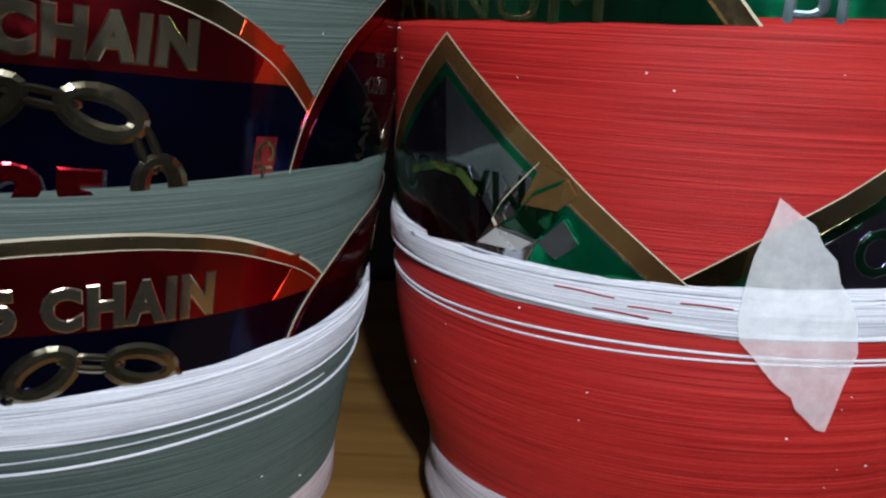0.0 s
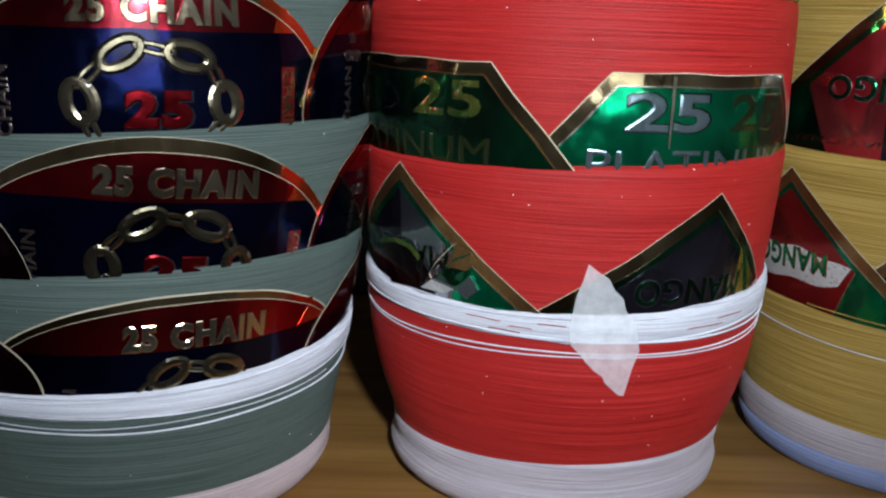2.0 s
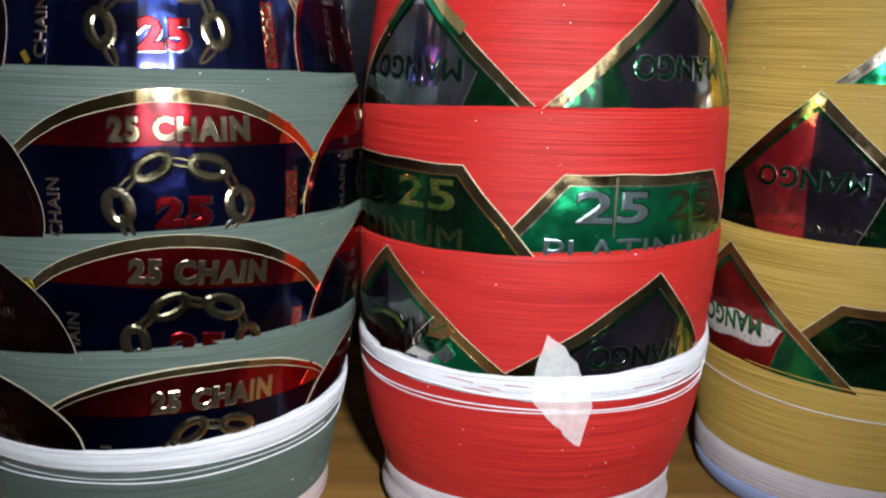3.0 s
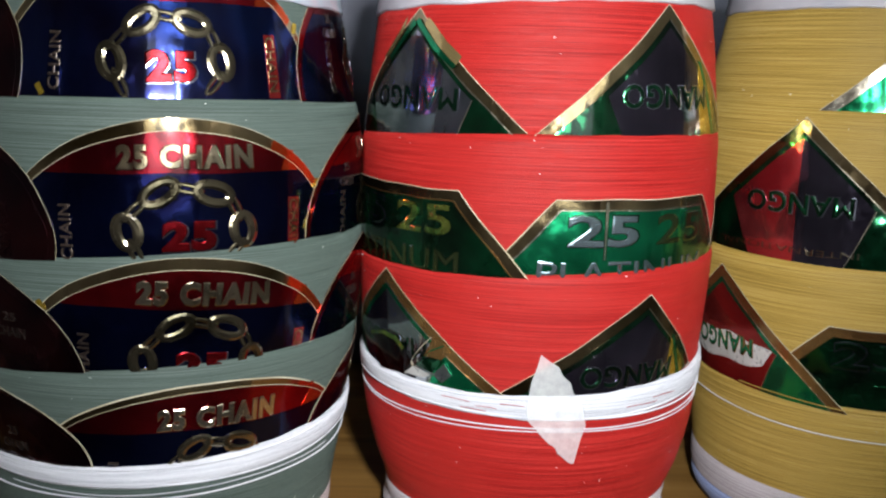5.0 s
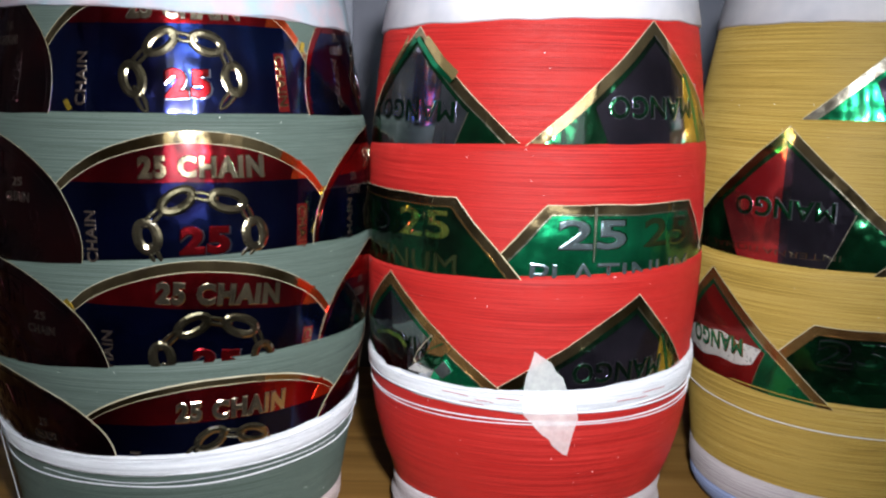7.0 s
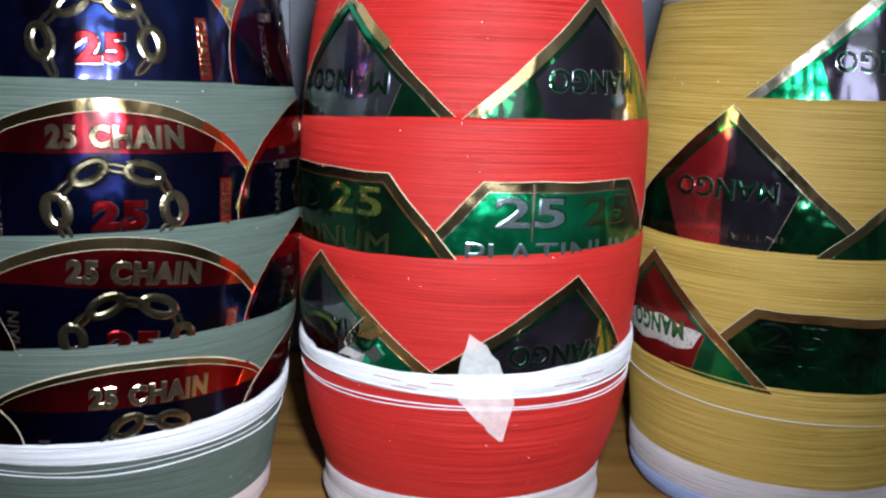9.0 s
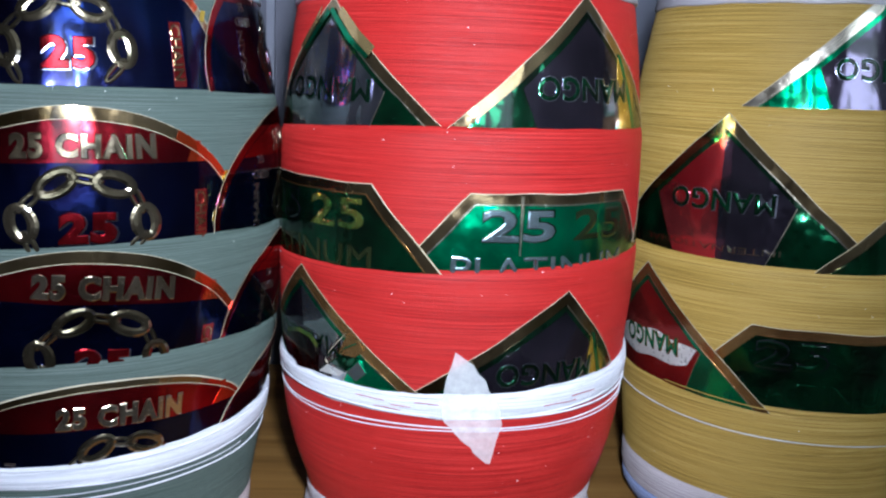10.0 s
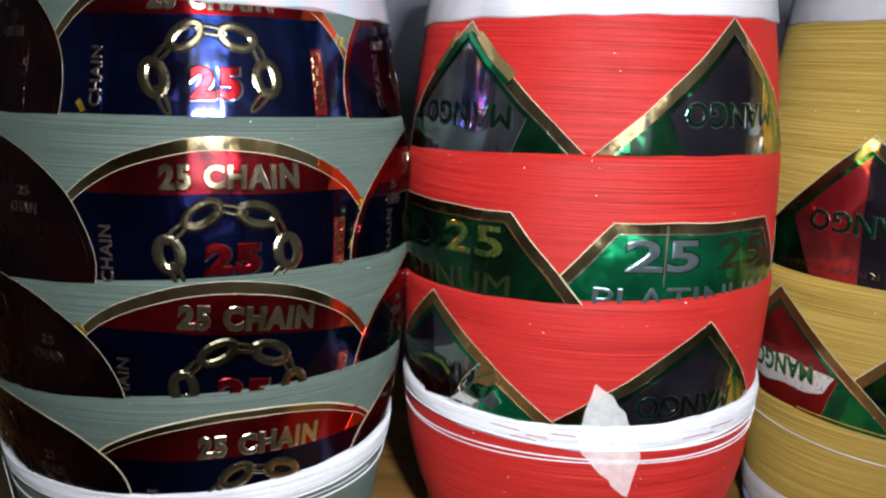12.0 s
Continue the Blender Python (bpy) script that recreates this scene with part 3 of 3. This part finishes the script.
# grey-green spool: four rows of oval labels, white tie band low down
grey = Spool(-0.1243, -0.0076,
             [(0, 51.6), (5, 54.6), (20, 57.0), (40, 60.0), (60, 62.4), (80, 65.0), (100, 65.9), (120, 65.6), (140, 63.6), (160, 60.0), (180, 55.6), (205, 50.0)],
             [(13.0, 0.6, -20), (47.6, 4.5, 75), (71.7, 2.9, -25), (103.4, 3.1, -21), (144.9, 1.2, -70), (190.0, 0.0, 0)],
             "grey-green wound thread spool with red and navy foil labels")
grey.winding("winding", GREY_THREAD, "grey-green thread")
grey.ring("core_end", PINK_COTTON, "pale cotton-wound lower end", (0.4, 0, 0), (14.5, 0.6, -20), [(0, -4.0), (0, -1.0), (0.12, 0.6), (0.4, 1.0), (0.75, 0.2), (1, -0.8)], closed=True)
grey.ring("tie_band", WHITE_THREAD, "white thread tie band", (40.6, 3.9, 95), (48.0, 4.5, 75), [(0, 0.0), (0.05, 1.2), (0.3, 1.6), (0.6, 1.5), (0.92, 1.1), (1, 0.2)], ragged=0.5, seed=2.0)
grey.ring("top_wrap", TINTED_WRAP, "pale tinted paper wrap on the upper end", (173.4, 2.2, -125), (196.0, 0, 0), [(0, 1.5), (0.02, 1.8), (0.4, 1.9), (0.9, 1.4), (1, -6.0)], ragged=1.0, seed=4.0, closed=True)
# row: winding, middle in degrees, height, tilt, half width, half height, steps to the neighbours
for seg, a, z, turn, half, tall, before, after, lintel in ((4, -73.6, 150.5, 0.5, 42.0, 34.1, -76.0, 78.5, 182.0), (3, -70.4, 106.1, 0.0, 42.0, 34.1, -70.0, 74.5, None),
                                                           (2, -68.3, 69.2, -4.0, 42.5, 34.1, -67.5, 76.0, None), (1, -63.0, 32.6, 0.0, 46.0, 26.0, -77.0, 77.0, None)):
    # the left neighbour is the same label, darkened by colour as a dark reflection
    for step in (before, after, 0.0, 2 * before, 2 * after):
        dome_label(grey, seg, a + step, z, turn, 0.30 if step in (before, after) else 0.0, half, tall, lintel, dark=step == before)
grey.strand(-200, 20, lambda a: 35.2 + 1.9 * math.cos(radians(a - 91)) + 0.25 * math.sin(a * 0.11), 0.25, 0.28, WHITE_THREAD, "single loose white strand")
grey.strand(-120, -20, lambda a: 37.9 + 2.9 * math.cos(radians(a - 93)) + 0.3 * math.sin(a * 0.09), 0.35, 0.16, WHITE_THREAD)
for i in range(7):
    grey.strand(-215 + 6 * i, 30 - 5 * i, lambda a, i=i: 41.3 + 0.95 * i + (3.9 + 0.1 * i) * math.cos(radians(a - 95 + 3 * i)) + 0.5 * math.sin(a * 0.045 + 2.1 * i), 0.58 - 0.06 * (i % 3), 0.30, WHITE_THREAD)
grey.strand(-150.5, -146.0, lambda a: 38.5 - 5.2 * (a + 150.5) + 0.6 * math.sin(a * 2.2), 1.3, 0.16, WHITE_THREAD, "loose white strand hanging down")
lint_flecks(grey, 16, 170, 60, 1)

# red spool: diamonds, six-sided labels, diamonds, white tie band with a torn paper tape
red = Spool(0.0, 0.0,
            [(0, 44.0), (5, 46.4), (18, 49.2), (30, 53.2), (45, 56.2), (60, 56.8), (80, 58.0), (100, 58.6), (120, 58.3), (140, 57.4), (160, 55.3), (180, 52.0), (205, 46.5)],
            [(17.5, 3.3, -52), (66.0, 3.8, 55), (100.0, 2.0, 8), (136.8, 3.0, -54), (190.0, 0, 0)],
            "bright red wound thread spool with green foil labels")
red.winding("winding", RED_THREAD, "bright red thread")
red.ring("core_end", CORE_COTTON, "pale cotton-wound lower end", (0.4, 0, 0), (18.8, 3.3, -52), [(0, -3.0), (0, 0.0), (0.07, 1.9), (0.22, 3.0), (0.40, 2.7), (0.52, 1.5), (0.60, 0.7), (0.68, 0.9), (0.85, 0.5), (1, -0.7)], closed=True)
red.ring("tie_band", WHITE_THREAD, "white thread tie band", (57.6, 1.9, 83), (66.3, 3.7, 55), [(0, 0.0), (0.05, 1.0), (0.3, 1.6), (0.6, 1.7), (0.92, 1.2), (1, 0.3)], ragged=0.7, seed=6.0)
red.ring("top_wrap", WRAP, "white cloth wrap on the upper end", (173.8, 2.3, -37), (196.0, 0, 0), [(0, 0.6), (0.03, 1.5), (0.4, 1.6), (0.9, 1.0), (1, -6.0)], ragged=0.7, seed=8.0, closed=True)
for i in (-1, 0, 1, 2):
    # grey and lilac panels of the side labels are reflections put into colour
    diamond_label(red, 3, -56.0 + 82.0 * i, 175.5 - (2.5 if i < 0 else 0), 41.0, 36.5, 0.0, 0.3 if i == 0 else 0.0, PURPLE if i == 0 else GREY_REFLECTION, PURPLE if i == 0 else LILAC, lintel=175.9, mirrors_mustard=i == 0, long=35.0)
# painted tan reflections, and green slips, along the rim of the upper label beside the grey spool
red.lay("tan_reflection", outline([(-133.2, 170.6), (-131.5, 169.4), (-125.5, 163.6), (-120.1, 159.4), (-121.8, 157.0), (-128.8, 162.6), (-134.6, 168.4)]), 3, 0.75, TAN_REFLECTION, red.root, "tan reflection painted on the label rim", floor_edge=False, lintel=175.9)
red.lay("tan_reflection", outline([(-143.0, 170.6), (-146.6, 166.2), (-154.0, 159.0), (-151.0, 159.6), (-143.8, 167.0)]), 3, 0.75, TAN_REFLECTION, red.root, "tan reflection painted on the label rim", floor_edge=False, lintel=175.9)
red.lay("green_rim", outline([(-137.4, 170.4), (-132.8, 166.2), (-128.8, 162.4), (-121.8, 157.0), (-122.9, 156.0), (-130.0, 161.2), (-134.2, 165.2), (-138.4, 169.0)]), 3, 0.80, GREEN, red.root, "green slip of foil", floor_edge=False, lintel=175.9)
red.lay("green_rim", outline([(-139.6, 170.0), (-144.0, 165.2), (-151.0, 158.8), (-149.6, 158.4), (-143.0, 163.8), (-138.4, 168.4)]), 3, 0.80, GREEN, red.root, "green slip of foil", floor_edge=False, lintel=175.9)
for i in (-1, 0, 1, 2):
    # same label all round: lit colours in front, shaded colours on the sides
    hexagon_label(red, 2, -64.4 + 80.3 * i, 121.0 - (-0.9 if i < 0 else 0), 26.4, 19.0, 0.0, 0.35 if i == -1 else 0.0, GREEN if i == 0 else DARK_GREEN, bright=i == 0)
diamond_label(red, 1, -60.7, 93.0, (49.6, 35.0), 34.0, 0.0, 0.0, PURPLE, PURPLE, mirrors_mustard=True, shift=-4.0, drop=0.5)
# the grey right panel paints in what the foil mirrors of the grey spool
diamond_label(red, 1, -144.5, 95.4, (41.0, 41.5), 33.0, 0.0, 0.30, PURPLE, GREY_REFLECTION, rim=BRONZE, corner=GREEN)
diamond_label(red, 1, 22.0, 92.5, 41.0, 34.0, 0.0, 0.3, PURPLE, PURPLE)
diamond_label(red, 1, 104.0, 92.5, 41.0, 34.0, 0.0, 0.0, PURPLE, PURPLE)
for z, r, w in ((53.0, 0.24, 0.2), (51.9, 0.20, 0.15)):
    red.strand(-190, 0, lambda a, z=z: z + 0.6 * math.cos(radians(a + 10)) + 0.35 * math.sin(a * 0.07 + z), w, r, WHITE_THREAD, "single loose white strand")
for i in range(9):
    red.strand(-205 + 7 * i, 20 - 6 * i, lambda a, i=i: 58.2 + 0.90 * i + (1.9 + 0.2 * i) * math.cos(radians(a - 83 + 3.5 * i)) + 0.7 * math.sin(a * 0.04 + 1.7 * i), 0.62 - 0.07 * (i % 3), 0.32, WHITE_THREAD)
# red threads showing through gaps in the tie band
for a, z, long in ((-111.0, 58.6, 6.0), (-122.0, 59.6, 9.0), (-104.0, 60.2, 7.0), (-116.0, 57.4, 8.0), (-66.0, 58.6, 12.0), (-56.0, 60.0, 10.0)):
    red.strand(a, a + long, lambda t, a=a, z=z: z + 0.10 * math.sin(0.5 * (t - a)) + 0.02 * abs(t + 90), 1.02, 0.13, RED_THREAD)
# crumpled foil in the corner of the lower label beside the grey spool; the facet colours stand in for reflections
for name, material, shape in (("crumpled_fold", BRONZE, [(-125.1, 77.7, 0.2), (-120.7, 76.2, 0.5), (-119.3, 73.8, 0.1), (-121.9, 71.4, 0.9), (-128.2, 71.4, 0.6)]),
                              ("crumpled_fold", GREY_REFLECTION, [(-125.2, 66.0, 0.7), (-121.2, 70.1, 0.2), (-118.8, 66.9, 0.3), (-122.2, 63.9, 0.5)]),
                              ("crumpled_fold", WHITE_FOIL, [(-135.9, 64.2, 0.8), (-132.9, 67.0, 0.3), (-126.0, 65.8, 0.9), (-128.6, 64.0, 0.2)]),
                              ("crumpled_fold", DARK_GREEN, [(-131.7, 67.6, 0.2), (-129.1, 69.2, 0.9), (-125.7, 72.3, 0.3), (-121.6, 70.6, 0.5), (-125.4, 66.4, 0.7)]),
                              ("crumpled_fold", DARK_REFLECTION, [(-154.0, 72.6, 0.2), (-145.1, 74.7, 0.7), (-139.2, 74.4, 0.2), (-135.8, 71.8, 0.8), (-133.7, 68.2, 0.1), (-136.5, 64.0, 0.5), (-150.0, 62.0, 0.3)])):
    bm = bmesh.new()
    bmesh.ops.triangulate(bm, faces=[bm.faces.new([bm.verts.new(p) for p in shape])])
    red.lay(name, bm, 1, 0.95, material, red.root, "crumpled fold in the foil label", floor_edge=False, skirt=0.3)
for name, line, material, wide in (("fold_edge", [(-125.1, 78.0), (-128.1, 74.8), (-131.2, 71.5), (-132.9, 68.6), (-132.2, 67.6)], CREAM, 0.22), ("fold_edge", [(-131.7, 67.6), (-129.1, 69.4), (-125.7, 73.4), (-121.1, 75.8)], GREEN, 0.35),
                                   ("fold_edge", [(-153.1, 72.9), (-145.1, 75.0), (-139.2, 74.7), (-135.8, 72.0)], LIME, 0.7)):
    red.lay(name, loop_strip([(x, y + wide) for x, y in line], [(x - wide, y - wide) for x, y in line], False), 1, 1.9, material, red.root, floor_edge=False, skirt=0.1)
red.lay("paper_tape", moved(outline([(-0.6, 16.4), (1.9, 14.6), (4.6, 12.9), (6.2, 10.1), (8.4, 8.0), (9.3, 4.9), (10.7, 2.9), (12.4, -0.6), (13.6, -5.4), (12.3, -10.0), (11.2, -14.8), (10.7, -17.6), (9.2, -17.2), (5.6, -14.0), (4.8, -12.2), (2.4, -10.6), (0.2, -8.2), (-1.2, -6.4), (-3.2, -4.4), (-3.9, -1.5), (-3.6, 3.0), (-2.9, 7.9), (-1.5, 12.4)]), (-92.5, 60.0)), 1, 1.05, TAPE, red.root, "torn translucent white paper tape", floor_edge=False, flat=0.8, skirt=0.08)
lint_flecks(red, 24, 172, 80, 2)

# mustard spool
mustard = Spool(0.1211, 0.0182,
                [(0, 47.9), (5, 50.5), (18, 52.4), (30, 53.6), (45, 55.1), (60, 56.6), (80, 58.2), (100, 59.6), (120, 59.6), (140, 58.2), (160, 55.1), (180, 51.2), (205, 45.7)],
                [(18.2, 1.4, 150), (54.6, 3.3, 108), (101.5, 2.6, 59), (147.3, 1.0, -7), (190.0, 0, 0)],
                "mustard yellow wound thread spool with green foil labels")
mustard.winding("winding", YELLOW_THREAD, "mustard yellow thread")
mustard.ring("core_end", CORE_COTTON, "white cotton-wound lower end", (8.0, 1.0, -200), (19.6, 1.4, 150), [(0, 0.6), (0.3, 1.0), (0.6, 0.5), (0.9, 0.1), (1, -0.8)])
mustard.ring("core_rim", BLUE_COTTON, "blue cotton rim of the core", (0.4, 0, 0), (8.6, 1.0, -200), [(0, -3.0), (0, 0.2), (0.15, 1.2), (0.6, 1.3), (1, 0.3)], closed=True)
mustard.ring("top_wrap", WRAP, "white cloth wrap on the upper end", (177.6, 0.3, -120), (197.0, 0, 0), [(0, 0.6), (0.03, 1.5), (0.4, 1.6), (0.9, 1.0), (1, -6.0)], ragged=0.6, seed=12.0, closed=True)
for i in (-3, 0, 1, 2):
    diamond_label(mustard, 3, -88.0 + 80.0 * i, 183.0, 40.0, 34.5, 0.0, 0.0, PURPLE, PURPLE, rim=SILVER, corner=GREEN, lintel=178.2)
for i in (-1, 0, 1, 2):
    # the middle label's left panel is coloured with the red spool's reflection
    diamond_label(mustard, 2, -133.5 + 79.0 * i, 144.4, 41.5, 38.5, 0.0, 0.3 if i == 1 else 0.0, RED_REFLECTION if i == 0 else PURPLE, PURPLE, rim=GOLD, corner=DARK_GREEN, small_print=True)
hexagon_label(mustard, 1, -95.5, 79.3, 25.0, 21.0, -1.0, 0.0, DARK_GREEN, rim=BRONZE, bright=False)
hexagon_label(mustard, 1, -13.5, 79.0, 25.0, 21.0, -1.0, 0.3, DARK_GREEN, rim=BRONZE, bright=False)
diamond_label(mustard, 1, -158.3, 93.6, 41.0, 38.3, 0.0, 0.35, MAROON, MAROON, rim=BRONZE, corner=GREEN, band=True)
diamond_label(mustard, 1, 70.0, 93.6, 41.0, 38.3, 0.0, 0.0, MAROON, MAROON, rim=BRONZE, corner=GREEN, band=True)
mustard.strand(-200, -20, lambda a: 42.6 + 2.7 * math.cos(radians(a - 162)) + 0.4 * math.sin(a * 0.06), 0.30, 0.20, WHITE_THREAD, "single loose pale strand")
mustard.strand(-150, -30, lambda a: 55.0 + 3.3 * math.cos(radians(a - 108)) + 0.2 * math.sin(a * 0.13), 0.95, 0.20, YELLOW_THREAD)
mustard.strand(-112, -20, lambda a: 37.0 + 0.11 * (a + 112), 0.35, 0.16, YELLOW_THREAD)
for i in range(6):
    mustard.strand(-125 + 11 * i, -45 + 9 * i, lambda a, i=i: 40.0 - 2.6 * i + 0.055 * (a + 100) * (1 if i % 2 else -1) + 0.5 * math.sin(a * 0.05 + i), 0.10, 0.13, YELLOW_THREAD)
lint_flecks(mustard, 24, 172, 50, 3)
